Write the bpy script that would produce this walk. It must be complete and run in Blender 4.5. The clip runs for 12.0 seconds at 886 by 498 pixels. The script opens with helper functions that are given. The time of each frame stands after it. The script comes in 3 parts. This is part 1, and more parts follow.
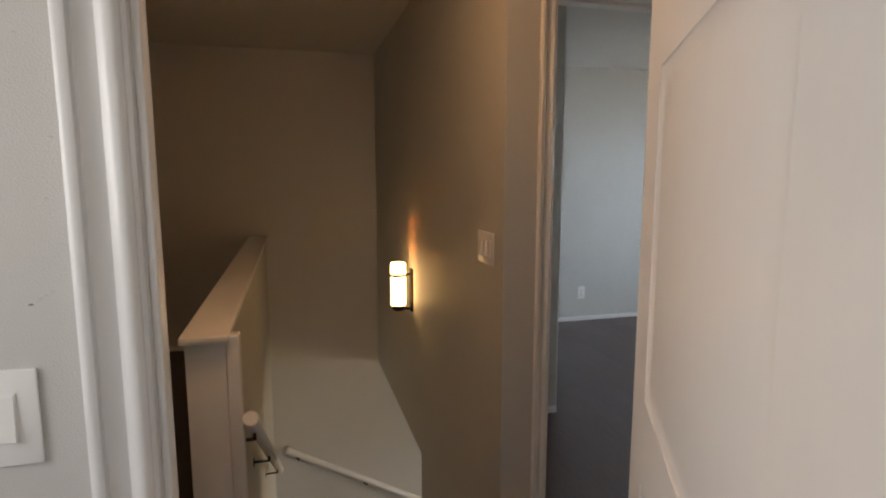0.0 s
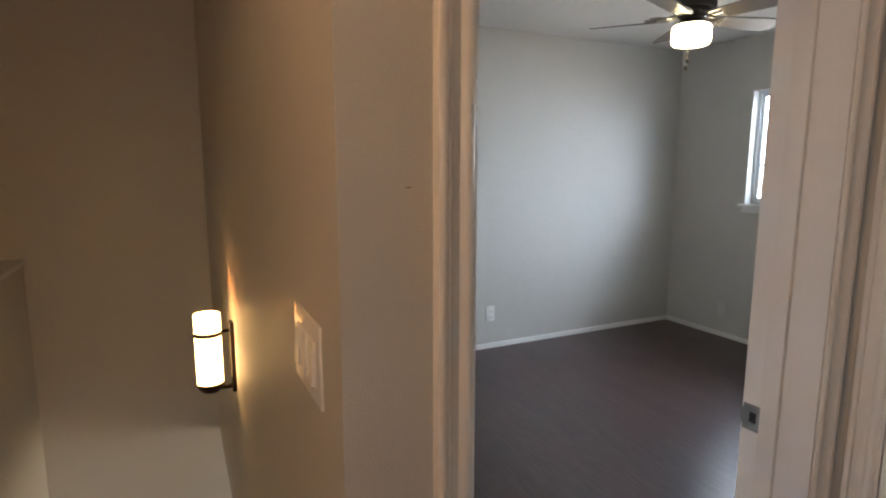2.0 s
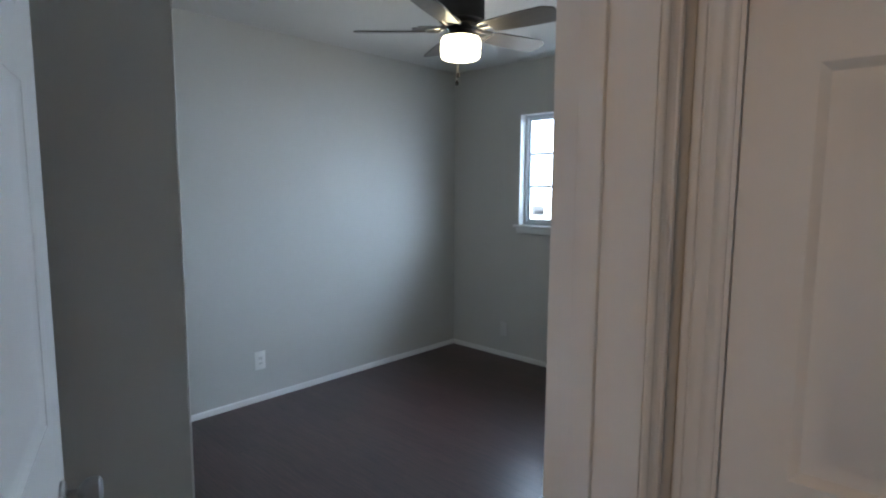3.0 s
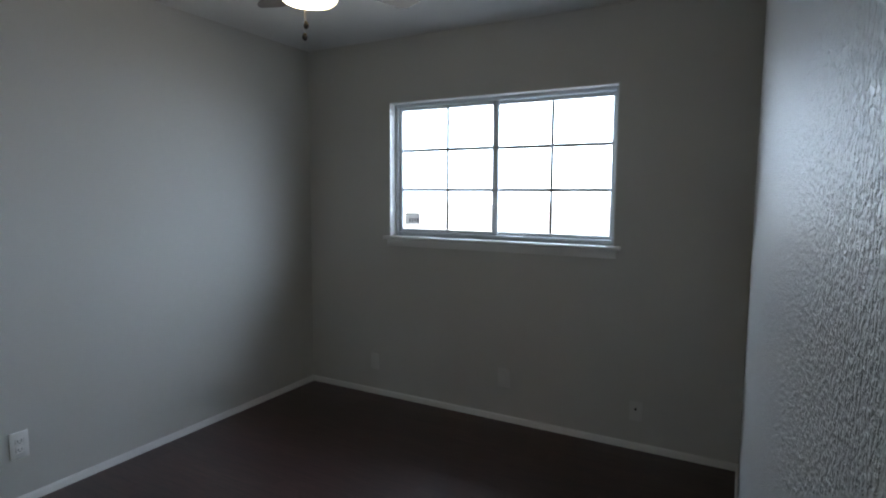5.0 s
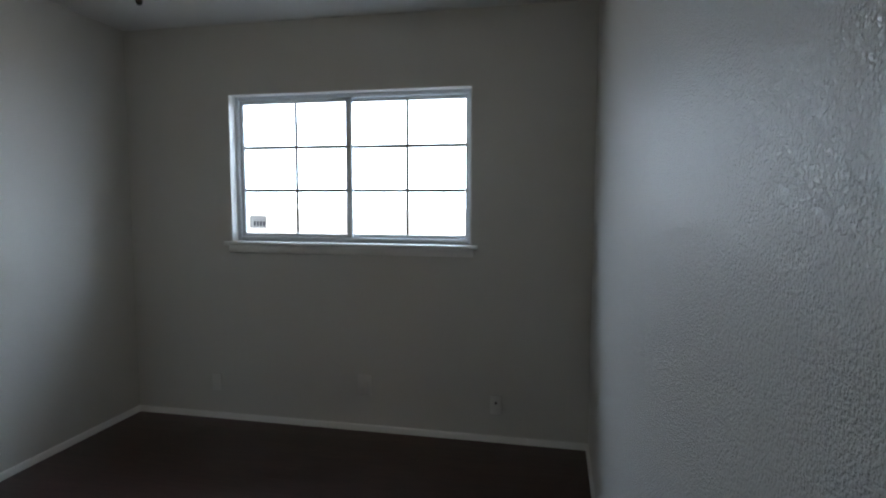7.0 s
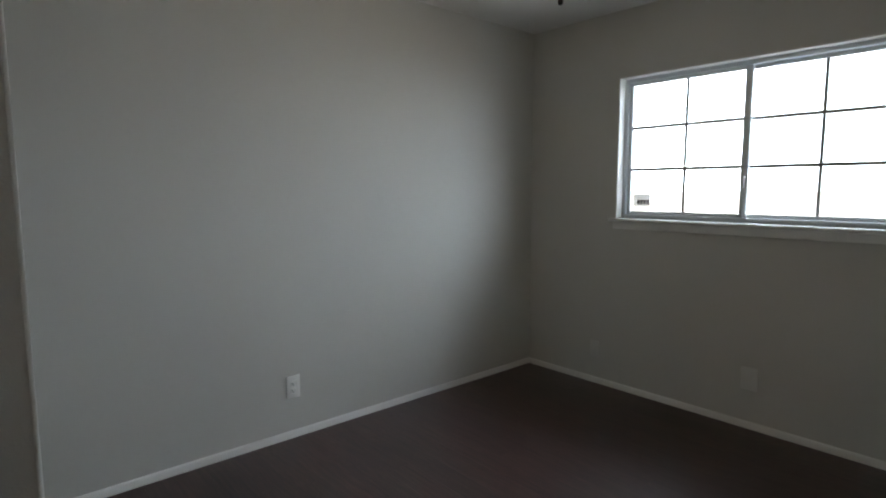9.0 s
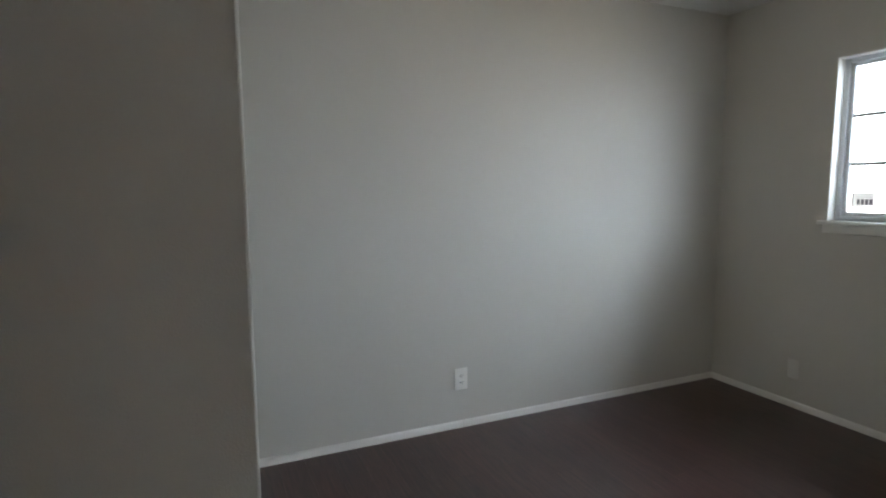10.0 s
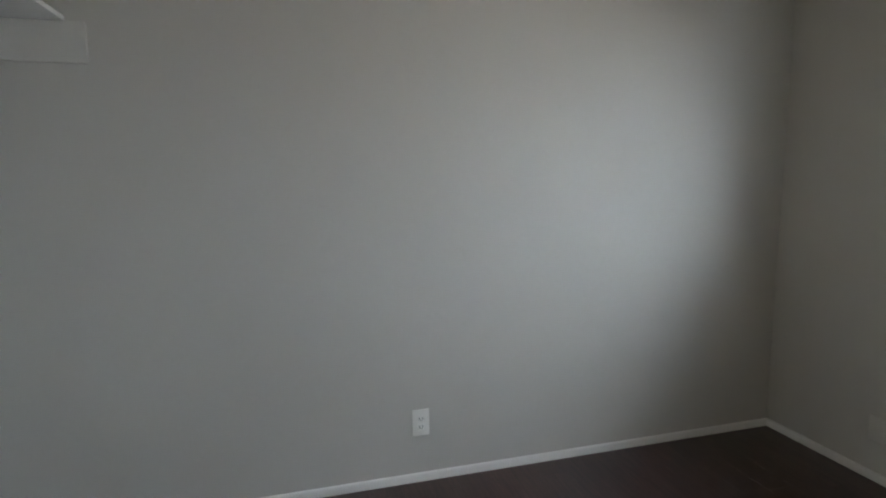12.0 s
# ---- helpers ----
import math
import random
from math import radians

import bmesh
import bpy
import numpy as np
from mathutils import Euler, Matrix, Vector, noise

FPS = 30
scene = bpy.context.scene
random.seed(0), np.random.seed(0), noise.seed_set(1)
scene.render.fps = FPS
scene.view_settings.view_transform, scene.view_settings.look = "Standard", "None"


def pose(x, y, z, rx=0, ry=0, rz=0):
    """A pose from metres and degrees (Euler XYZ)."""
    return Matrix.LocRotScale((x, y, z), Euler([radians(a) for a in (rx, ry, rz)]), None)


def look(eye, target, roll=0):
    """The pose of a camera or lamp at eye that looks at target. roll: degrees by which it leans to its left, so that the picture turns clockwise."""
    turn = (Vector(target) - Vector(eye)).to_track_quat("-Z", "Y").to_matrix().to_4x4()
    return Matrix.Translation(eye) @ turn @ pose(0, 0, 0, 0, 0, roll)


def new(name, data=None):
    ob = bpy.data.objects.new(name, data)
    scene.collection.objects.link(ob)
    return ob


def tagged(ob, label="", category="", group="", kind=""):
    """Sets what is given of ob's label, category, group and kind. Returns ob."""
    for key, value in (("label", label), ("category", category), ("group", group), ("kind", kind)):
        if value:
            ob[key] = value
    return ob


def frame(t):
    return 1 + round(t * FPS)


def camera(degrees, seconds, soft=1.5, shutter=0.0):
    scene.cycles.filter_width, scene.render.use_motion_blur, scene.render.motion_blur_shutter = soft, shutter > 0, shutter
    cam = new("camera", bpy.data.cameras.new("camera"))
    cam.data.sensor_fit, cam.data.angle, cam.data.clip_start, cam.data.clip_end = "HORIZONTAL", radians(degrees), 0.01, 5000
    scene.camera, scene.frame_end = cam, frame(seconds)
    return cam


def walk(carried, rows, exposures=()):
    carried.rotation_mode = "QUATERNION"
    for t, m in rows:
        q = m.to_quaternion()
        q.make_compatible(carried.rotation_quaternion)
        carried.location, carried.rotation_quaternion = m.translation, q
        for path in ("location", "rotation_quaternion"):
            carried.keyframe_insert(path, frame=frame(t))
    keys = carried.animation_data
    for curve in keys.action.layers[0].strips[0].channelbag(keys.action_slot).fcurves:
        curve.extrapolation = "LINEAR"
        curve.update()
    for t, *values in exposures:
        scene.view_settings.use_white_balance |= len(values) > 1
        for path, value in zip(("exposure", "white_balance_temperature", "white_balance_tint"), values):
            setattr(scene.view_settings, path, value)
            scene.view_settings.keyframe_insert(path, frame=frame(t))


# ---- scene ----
cam = camera(77.6, 12.0, soft=2.1)

PATH = [
    (0, (4.8092, -4.6742, 1.4303), (2.9909, -4.1787, 1.1783), -0.0),
    (0.5, (4.5258, -4.6628, 1.4037), (2.6961, -4.2139, 1.1431), -0.1),
    (1, (4.2072, -4.5658, 1.4056), (2.3956, -4.0589, 1.1241), -0.1),
    (1.5, (3.8867, -4.3309, 1.4313), (2.1245, -3.6766, 1.1422), -0.1),
    (2, (3.6509, -4.1368, 1.4351), (1.9591, -3.3142, 1.1517), 0.1),
    (2.5, (3.4835, -3.9314, 1.4427), (2.0180, -2.7417, 1.2087), 0.4),
    (4.5, (2.9424, -3.2638, 1.4303), (1.8440, -1.7232, 1.2344), 0.3),
    (5, (2.8333, -3.1307, 1.4198), (1.9286, -1.4750, 1.2325), 0.3),
    (5.5, (2.7988, -3.0850, 1.4160), (2.1911, -1.2924, 1.2334), 0.4),
    (6, (2.7227, -3.0774, 1.4351), (2.4241, -1.2059, 1.2667), 0.4),
    (6.5, (2.6628, -3.0755, 1.4056), (2.3851, -1.2002, 1.2534), 0.1),
    (8.5, (2.6799, -3.1735, 1.3438), (1.4817, -1.7128, 1.1241), 0.0),
    (9, (2.6742, -3.2172, 1.3285), (1.2506, -1.9733, 1.1222), -0.1),
    (9.5, (2.6999, -3.2296, 1.3381), (1.0889, -2.2415, 1.1298), -0.3),
    (10, (2.6790, -3.2248, 1.3400), (0.9481, -2.4659, 1.1269), -0.4),
    (10.5, (2.6172, -3.2049, 1.3770), (0.8141, -2.6523, 1.1355), -0.4),
    (11, (2.4108, -3.1316, 1.3799), (0.6039, -2.5962, 1.1203), -0.1),
    (11.5, (2.3271, -2.9443, 1.3618), (0.5326, -2.3708, 1.1041), -0.5),
    (12, (2.3024, -2.4688, 1.3751), (0.4850, -1.9667, 1.1260), -0.7),
]
walk(cam, [(t, look(eye, target, roll)) for t, eye, target, roll in PATH],
     exposures=((0.0, 0.4, 6500, 12), (0.5, 0.84, 6600, 15), (1.0, 1.2, 7000, 16), (1.5, 1.0, 6950, 17), (2.0, 0.8, 6450, 13), (2.7, 0.48, 5650, 8), (4.3, -0.17, 5700, 10),
                (5.0, -0.33, 6050, 11), (5.5, -0.33, 6150, 11), (6.7, -0.3, 6150, 11), (8.3, -0.3, 6600, 10), (9.5, 0.15, 6750, 11), (10.5, 0.55, 6750, 11), (11.5, 0.27, 6750, 11), (12.0, 0.2, 6750, 12)))

# ---- light ----
DAY = (0.70, 0.855, 1.0)
world = bpy.data.worlds.new("world")
scene.world = world
world.use_nodes = True
wn = world.node_tree.nodes
sky = wn.new("ShaderNodeTexSky")
sky.sky_type = "NISHITA"
sky.sun_disc = False
sky.sun_elevation, sky.sun_rotation = radians(48), radians(150)
world.node_tree.links.new(sky.outputs["Color"], wn["Background"].inputs["Color"])
wn["Background"].inputs["Strength"].default_value = 0.1


def lamp(name, kind, m, watts, color, size=0.1, size_y=None, spread=180):
    data = bpy.data.lights.new(name, kind)
    data.energy, data.color = watts, color
    if kind == "AREA":
        data.shape, data.size, data.size_y = "RECTANGLE", size, size_y or size
        data.spread = radians(spread)
    elif kind == "SUN":
        data.angle = radians(0.5)
    else:
        data.shadow_soft_size = size
    ob = new(name, data)
    ob.matrix_world = m
    return ob


lamp("sun", "SUN", look((0, -6, 10), (2.0, 0.0, 0)), 2.5, (1.0, 0.96, 0.9))
# the bright sky and the sunlit ground that face the bedroom window
lamp("sky_daylight", "AREA", look((1.45, 3.0, 3.65), (1.45, 0.0, 3.65)), 2700, DAY, 16.4, 4.7)
lamp("ground_daylight", "AREA", look((1.45, 3.0, -0.10), (1.45, 0.0, -0.10)), 190, (1.0, 0.92, 0.78), 10.0, 2.8)
# daylight from an unseen window below the stairs, inferred from the lit stair wall
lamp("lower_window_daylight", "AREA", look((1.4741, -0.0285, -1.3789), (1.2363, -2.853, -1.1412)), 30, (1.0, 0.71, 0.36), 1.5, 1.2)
# two added lamps fill bathroom and landing; no windows are known there
lamp("bathroom_south_fill", "AREA", look((4.7074, -6.1435, 1.6167), (4.4697, -3.804, 1.1412)), 11, (1.0, 0.96, 0.93), 0.8, 0.7)
lamp("bathroom_east_fill", "AREA", look((6.1244, -5.0403, 1.6643), (3.804, -4.4697, 1.0461)), 3, (1.0, 0.93, 0.87), 0.8, 0.7)
# the lamps of the place
lamp("sconce_bulb", "POINT", pose(1.49, -4.058, 0.80), 0.35, (1.0, 0.68, 0.32), 0.03)


# ---- materials ----
def material(name, color, rough=0.5, metal=0.0, var=0.06, scale=3.0, fine=60.0, bump=0.0, depth=0.002, spec=0.5, color2=None, stretch=(1, 1, 1), coat=0.0):
    """Paint, metal or plastic: two scales of colour variation, fine relief."""
    m = bpy.data.materials.new(name)
    m.use_nodes = True
    nt = m.node_tree
    n, link = nt.nodes, nt.links.new
    b = n["Principled BSDF"]
    b.inputs["Metallic"].default_value = metal
    b.inputs["Specular IOR Level"].default_value = spec
    b.inputs["Coat Weight"].default_value = coat
    tc = n.new("ShaderNodeTexCoord")
    mp = n.new("ShaderNodeMapping")
    mp.inputs["Scale"].default_value = stretch
    link(tc.outputs["Object"], mp.inputs["Vector"])
    big, small = n.new("ShaderNodeTexNoise"), n.new("ShaderNodeTexNoise")
    big.inputs["Scale"].default_value, small.inputs["Scale"].default_value = scale, fine
    big.inputs["Detail"].default_value, small.inputs["Detail"].default_value = 4, 3
    for t in (big, small):
        link(mp.outputs["Vector"], t.inputs["Vector"])
    mix = n.new("ShaderNodeMix")
    mix.data_type = "RGBA"
    second = color2 or tuple(c * (1 - 2.2 * var) for c in color)
    mix.inputs["A"].default_value, mix.inputs["B"].default_value = (*color, 1), (*second, 1)
    add = n.new("ShaderNodeMath")
    add.operation = "MULTIPLY_ADD"
    add.inputs[1].default_value = 0.35
    half = n.new("ShaderNodeMath")
    half.operation = "MULTIPLY"
    half.inputs[1].default_value = 0.65
    link(big.outputs["Fac"], half.inputs[0])
    link(small.outputs["Fac"], add.inputs[0])
    link(half.outputs[0], add.inputs[2])
    link(add.outputs[0], mix.inputs["Factor"])
    link(mix.outputs["Result"], b.inputs["Base Color"])
    rr = n.new("ShaderNodeMapRange")
    rr.inputs["To Min"].default_value, rr.inputs["To Max"].default_value = max(0.02, rough - 0.08), min(1, rough + 0.08)
    link(add.outputs[0], rr.inputs["Value"])
    link(rr.outputs["Result"], b.inputs["Roughness"])
    if bump:
        bp = n.new("ShaderNodeBump")
        bp.inputs["Strength"].default_value, bp.inputs["Distance"].default_value = bump, depth
        link(small.outputs["Fac"], bp.inputs["Height"])
        link(bp.outputs["Normal"], b.inputs["Normal"])
    return m


def textured_paint(name, color, rough=0.36, relief=0.28, scale=330, depth=0.0012, gloss=0.5, coat=0.0):
    """Rolled paint over a sprayed orange-peel texture: flattened blobs of 4 to 10 mm."""
    m = bpy.data.materials.new(name)
    m.use_nodes = True
    nt = m.node_tree
    n, link = nt.nodes, nt.links.new
    b = n["Principled BSDF"]
    tc = n.new("ShaderNodeTexCoord")
    peel, grit, stain = (n.new("ShaderNodeTexNoise") for _ in range(3))
    peel.inputs["Scale"].default_value, peel.inputs["Detail"].default_value = scale, 2.5
    peel.inputs["Distortion"].default_value = 0.25
    grit.inputs["Scale"].default_value, grit.inputs["Detail"].default_value = 700, 2
    stain.inputs["Scale"].default_value, stain.inputs["Detail"].default_value = 1.4, 5
    for t in (peel, grit, stain):
        link(tc.outputs["Object"], t.inputs["Vector"])
    ramp = n.new("ShaderNodeValToRGB")
    ramp.color_ramp.elements[0].position, ramp.color_ramp.elements[1].position = 0.40, 0.62
    link(peel.outputs["Fac"], ramp.inputs["Fac"])
    hi = n.new("ShaderNodeMath")
    hi.operation = "MULTIPLY_ADD"
    hi.inputs[1].default_value = 0.18
    link(grit.outputs["Fac"], hi.inputs[0])
    link(ramp.outputs["Color"], hi.inputs[2])
    bp = n.new("ShaderNodeBump")
    bp.inputs["Strength"].default_value, bp.inputs["Distance"].default_value = relief, depth
    link(hi.outputs[0], bp.inputs["Height"])
    link(bp.outputs["Normal"], b.inputs["Normal"])
    link(bp.outputs["Normal"], b.inputs["Coat Normal"])
    mix = n.new("ShaderNodeMix")
    mix.data_type = "RGBA"
    mix.inputs["A"].default_value, mix.inputs["B"].default_value = (*color, 1), (*(c * 0.90 for c in color), 1)
    link(stain.outputs["Fac"], mix.inputs["Factor"])
    link(mix.outputs["Result"], b.inputs["Base Color"])
    b.inputs["Roughness"].default_value = rough
    b.inputs["Specular IOR Level"].default_value = gloss
    b.inputs["Coat Weight"].default_value, b.inputs["Coat Roughness"].default_value = coat, 0.34
    return m


def wood_floor(name):
    """Dark laminate: each board its own tone, long grain along x."""
    m = bpy.data.materials.new(name)
    m.use_nodes = True
    nt = m.node_tree
    n, link = nt.nodes, nt.links.new
    b = n["Principled BSDF"]
    tc, info = n.new("ShaderNodeTexCoord"), n.new("ShaderNodeObjectInfo")
    shift = n.new("ShaderNodeVectorMath")
    shift.operation = "ADD"
    link(tc.outputs["Object"], shift.inputs[0])
    link(info.outputs["Random"], shift.inputs[1])
    mp = n.new("ShaderNodeMapping")
    mp.inputs["Scale"].default_value = (1.6, 24, 24)
    link(shift.outputs["Vector"], mp.inputs["Vector"])
    grain, patch = n.new("ShaderNodeTexNoise"), n.new("ShaderNodeTexNoise")
    grain.inputs["Scale"].default_value, grain.inputs["Detail"].default_value = 3.5, 7
    grain.inputs["Distortion"].default_value = 0.7
    patch.inputs["Scale"].default_value, patch.inputs["Detail"].default_value = 1.0, 3
    link(mp.outputs["Vector"], grain.inputs["Vector"])
    link(shift.outputs["Vector"], patch.inputs["Vector"])
    ramp = n.new("ShaderNodeValToRGB")
    e = ramp.color_ramp.elements
    e[0].position, e[0].color = 0.30, (0.019, 0.009, 0.009, 1)
    e[1].position, e[1].color = 0.72, (0.062, 0.029, 0.025, 1)
    link(grain.outputs["Fac"], ramp.inputs["Fac"])
    tone = n.new("ShaderNodeMapRange")
    tone.inputs["To Min"].default_value, tone.inputs["To Max"].default_value = 0.85, 1.15
    link(info.outputs["Random"], tone.inputs["Value"])
    mul = n.new("ShaderNodeVectorMath")
    mul.operation = "SCALE"
    link(ramp.outputs["Color"], mul.inputs[0])
    link(tone.outputs["Result"], mul.inputs["Scale"])
    link(mul.outputs["Vector"], b.inputs["Base Color"])
    rr = n.new("ShaderNodeMapRange")
    rr.inputs["To Min"].default_value, rr.inputs["To Max"].default_value = 0.25, 0.38
    link(patch.outputs["Fac"], rr.inputs["Value"])
    link(rr.outputs["Result"], b.inputs["Roughness"])
    b.inputs["Specular IOR Level"].default_value = 0.75
    bp = n.new("ShaderNodeBump")
    bp.inputs["Strength"].default_value, bp.inputs["Distance"].default_value = 0.25, 0.0006
    link(grain.outputs["Fac"], bp.inputs["Height"])
    link(bp.outputs["Normal"], b.inputs["Normal"])
    return m


def glowing(name, color, strength):
    m = bpy.data.materials.new(name)
    m.use_nodes = True
    b = m.node_tree.nodes["Principled BSDF"]
    b.inputs["Base Color"].default_value = (*color, 1)
    b.inputs["Roughness"].default_value = 0.35
    b.inputs["Emission Color"].default_value = (*color, 1)
    b.inputs["Emission Strength"].default_value = strength
    return m


def glass(name):
    m = bpy.data.materials.new(name)
    m.use_nodes = True
    b = m.node_tree.nodes["Principled BSDF"]
    b.inputs["Transmission Weight"].default_value = 1.0
    b.inputs["Roughness"].default_value = 0.0
    b.inputs["IOR"].default_value = 1.05
    return m


PAINT = textured_paint("wall_paint", (0.60, 0.59, 0.555), 0.55, gloss=0.35)
# PAINT again, but lighter, bumpier and glossier to imitate light grazing the east wall
GRAZED = textured_paint("grazed_wall_paint", (0.62, 0.61, 0.575), 0.28, 1.0, 255, 0.0036, 1.0, 0.8)
CEILING = textured_paint("ceiling_paint", (0.72, 0.71, 0.69), 0.7)
TRIM = material("trim_paint", (0.78, 0.775, 0.755), 0.32, var=0.03, scale=5, fine=90, bump=0.12, depth=0.0006)
DOORWHITE = material("door_paint", (0.76, 0.745, 0.715), 0.5, var=0.03, scale=4, fine=70, bump=0.15, depth=0.0006, stretch=(1, 1, 0.15))
VINYL = material("window_vinyl", (0.72, 0.76, 0.80), 0.35, var=0.03)
MUNTIN = material("muntin_paint", (0.68, 0.70, 0.72), 0.4, var=0.04)
PLATE = material("plate_plastic", (0.84, 0.83, 0.80), 0.3, var=0.02)
SLOT = material("slot_dark", (0.03, 0.03, 0.03), 0.6, var=0.05)
WOOD = wood_floor("dark_laminate")
GAP = material("floor_gap", (0.014, 0.009, 0.008), 0.8, var=0.1)
BRONZE = material("oil_rubbed_bronze", (0.055, 0.038, 0.028), 0.38, 0.85, var=0.15, fine=120, bump=0.1)
BRASS = material("aged_brass", (0.42, 0.30, 0.14), 0.38, 1.0, var=0.12, fine=150)
NICKEL = material("satin_nickel", (0.36, 0.35, 0.34), 0.36, 1.0, var=0.06, fine=150)
DARKMETAL = material("fan_dark_metal", (0.030, 0.026, 0.026), 0.6, 0.1, var=0.1)
BLADE = material("blade_veneer", (0.20, 0.180, 0.168), 0.36, var=0.18, scale=4, fine=30, bump=0.15, stretch=(1.5, 18, 18))
CHROME = material("blade_iron", (0.42, 0.41, 0.40), 0.34, 1.0, var=0.06)
CARPET = material("stair_carpet", (0.20, 0.17, 0.14), 0.95, var=0.12, fine=300, bump=0.6, depth=0.004)
FANGLASS = glowing("opal_fan_glass", (1.0, 0.80, 0.46), 11.0)
SCONCEGLASS = glowing("opal_sconce_glass", (1.0, 0.60, 0.22), 8.0)
# glow of the fill dome added over the landing
LANDINGFILL = glowing("landing_fill_glow", (1.0, 0.55, 0.25), 27.0)
SCUFF = material("scuff", (0.30, 0.26, 0.20), 0.8, var=0.2, fine=400)
GLASS = glass("window_glass")
STICKER = bpy.data.materials.new("sticker_film")
STICKER.use_nodes = True
_b = STICKER.node_tree.nodes["Principled BSDF"]
_b.inputs["Base Color"].default_value = (0.93, 0.94, 0.95, 1)
_b.inputs["Transmission Weight"].default_value = 0.4
_b.inputs["Roughness"].default_value = 0.25
_b.inputs["IOR"].default_value = 1.02
INK = material("sticker_ink", (0.10, 0.10, 0.12), 0.6, var=0.05)
FAINT = material("sticker_faint_ink", (0.45, 0.46, 0.48), 0.6, var=0.05)
PAINTED = material("painted_plate", (0.66, 0.65, 0.62), 0.4, var=0.04, fine=150, bump=0.1)
OUTSIDE = glowing("outside_glow", (0.95, 0.97, 1.0), 1.0)


# ---- mesh helpers ----
def add_box(bm, x0, x1, y0, y1, z0, z1, bevel=0.0):
    r = bmesh.ops.create_cube(bm, size=1.0, matrix=Matrix.Translation(((x0 + x1) / 2, (y0 + y1) / 2, (z0 + z1) / 2)) @ Matrix.Diagonal((x1 - x0, y1 - y0, z1 - z0, 1)))
    if bevel:
        edges = list({e for v in r["verts"] for e in v.link_edges})
        bmesh.ops.bevel(bm, geom=edges, offset=bevel, segments=2, affect="EDGES", profile=0.5)
    return bm


def boxes(*specs, bevel=0.0):
    bm = bmesh.new()
    for s in specs:
        add_box(bm, *s, bevel=bevel)
    return bm


def add_lathe(bm, profile, m=None, steps=32):
    """A turned solid from (radius, height) pairs, round z."""
    m = m or Matrix()
    rings = []
    for r, z in profile:
        if r < 1e-6:
            rings.append([bm.verts.new(m @ Vector((0, 0, z)))])
        else:
            rings.append([bm.verts.new(m @ Vector((r * math.cos(2 * math.pi * i / steps), r * math.sin(2 * math.pi * i / steps), z))) for i in range(steps)])
    for a, b in zip(rings, rings[1:]):
        for i in range(steps):
            j = (i + 1) % steps
            if len(a) == 1 and len(b) > 1:
                bm.faces.new((a[0], b[j], b[i]))
            elif len(b) == 1 and len(a) > 1:
                bm.faces.new((a[i], a[j], b[0]))
            elif len(a) > 1:
                bm.faces.new((a[i], a[j], b[j], b[i]))
    return bm


def lathe(profile, m=None, steps=32):
    return add_lathe(bmesh.new(), profile, m, steps)


def along(a, b):
    """The pose that lays z from a to b."""
    a, b = Vector(a), Vector(b)
    return Matrix.Translation(a) @ (b - a).to_track_quat("Z", "Y").to_matrix().to_4x4()


def add_rod(bm, a, b, r, steps=20):
    d = (Vector(b) - Vector(a)).length
    return add_lathe(bm, [(0, 0), (r * 0.85, 0), (r, r * 0.15), (r, d - r * 0.15), (r * 0.85, d), (0, d)], along(a, b), steps)


def sweep(profile, path, side):
    """A moulding: profile of (across, out) carried along the points of path, mitred. side(point index) gives across and out axes."""
    bm = bmesh.new()
    rings = []
    for i, p in enumerate(path):
        across, out = side(i)
        rings.append([bm.verts.new(Vector(p) + Vector(across) * u + Vector(out) * v) for u, v in profile])
    k = len(profile)
    for a, b in zip(rings, rings[1:]):
        for i in range(k):
            bm.faces.new((a[i], a[(i + 1) % k], b[(i + 1) % k], b[i]))
    bm.faces.new(rings[0])
    bm.faces.new(list(reversed(rings[-1])))
    return bm


def to_object(name, bm, mat, smooth=True):
    bmesh.ops.recalc_face_normals(bm, faces=bm.faces)
    me = bpy.data.meshes.new(name)
    bm.to_mesh(me)
    bm.free()
    me.materials.append(mat)
    if smooth:
        me.shade_smooth()
        me.set_sharp_from_angle(angle=radians(35))
    return new(name, me)


def part(name, bm, mat, parent, label=""):
    ob = to_object(name, bm, mat)
    ob.parent = parent
    return tagged(ob, label) if label else ob


def thing(name, m, label, category, group="", kind=""):
    ob = new(name)
    ob.matrix_world = m
    ob.empty_display_size = 0.1
    return tagged(ob, label, category, group, kind)


def structure(name, bm, mat, label, category):
    return tagged(to_object(name, bm, mat), label, category, kind="structure")


# ---- plan, in metres: x east, y north, origin in the bedroom's north-west floor corner ----
H = 2.44
XE, XH = 2.872, 3.024          # bedroom and hall faces of the door wall
YB, YS = -3.804, -3.968        # closet back and stair face of the wall between
XP0, XP1, YP = 1.816, 1.896, -3.167  # closet partition
DY0, DY1, DH = -3.785, -2.984, 2.05  # bedroom door opening
XB0, XB1 = 3.88, 3.985         # hall and bathroom faces of the bathroom wall
BY0, BY1 = -4.872, -4.004      # bathroom door opening
YL = -2.90                     # linen door wall
LX0, LX1 = 3.112, 3.722
WX0, WX1, WZ0, WZ1 = 0.705, 2.206, 1.137, 2.027
XO = 1.722                     # west of this the wall over the lower stairs stops short
LOW = -2.62

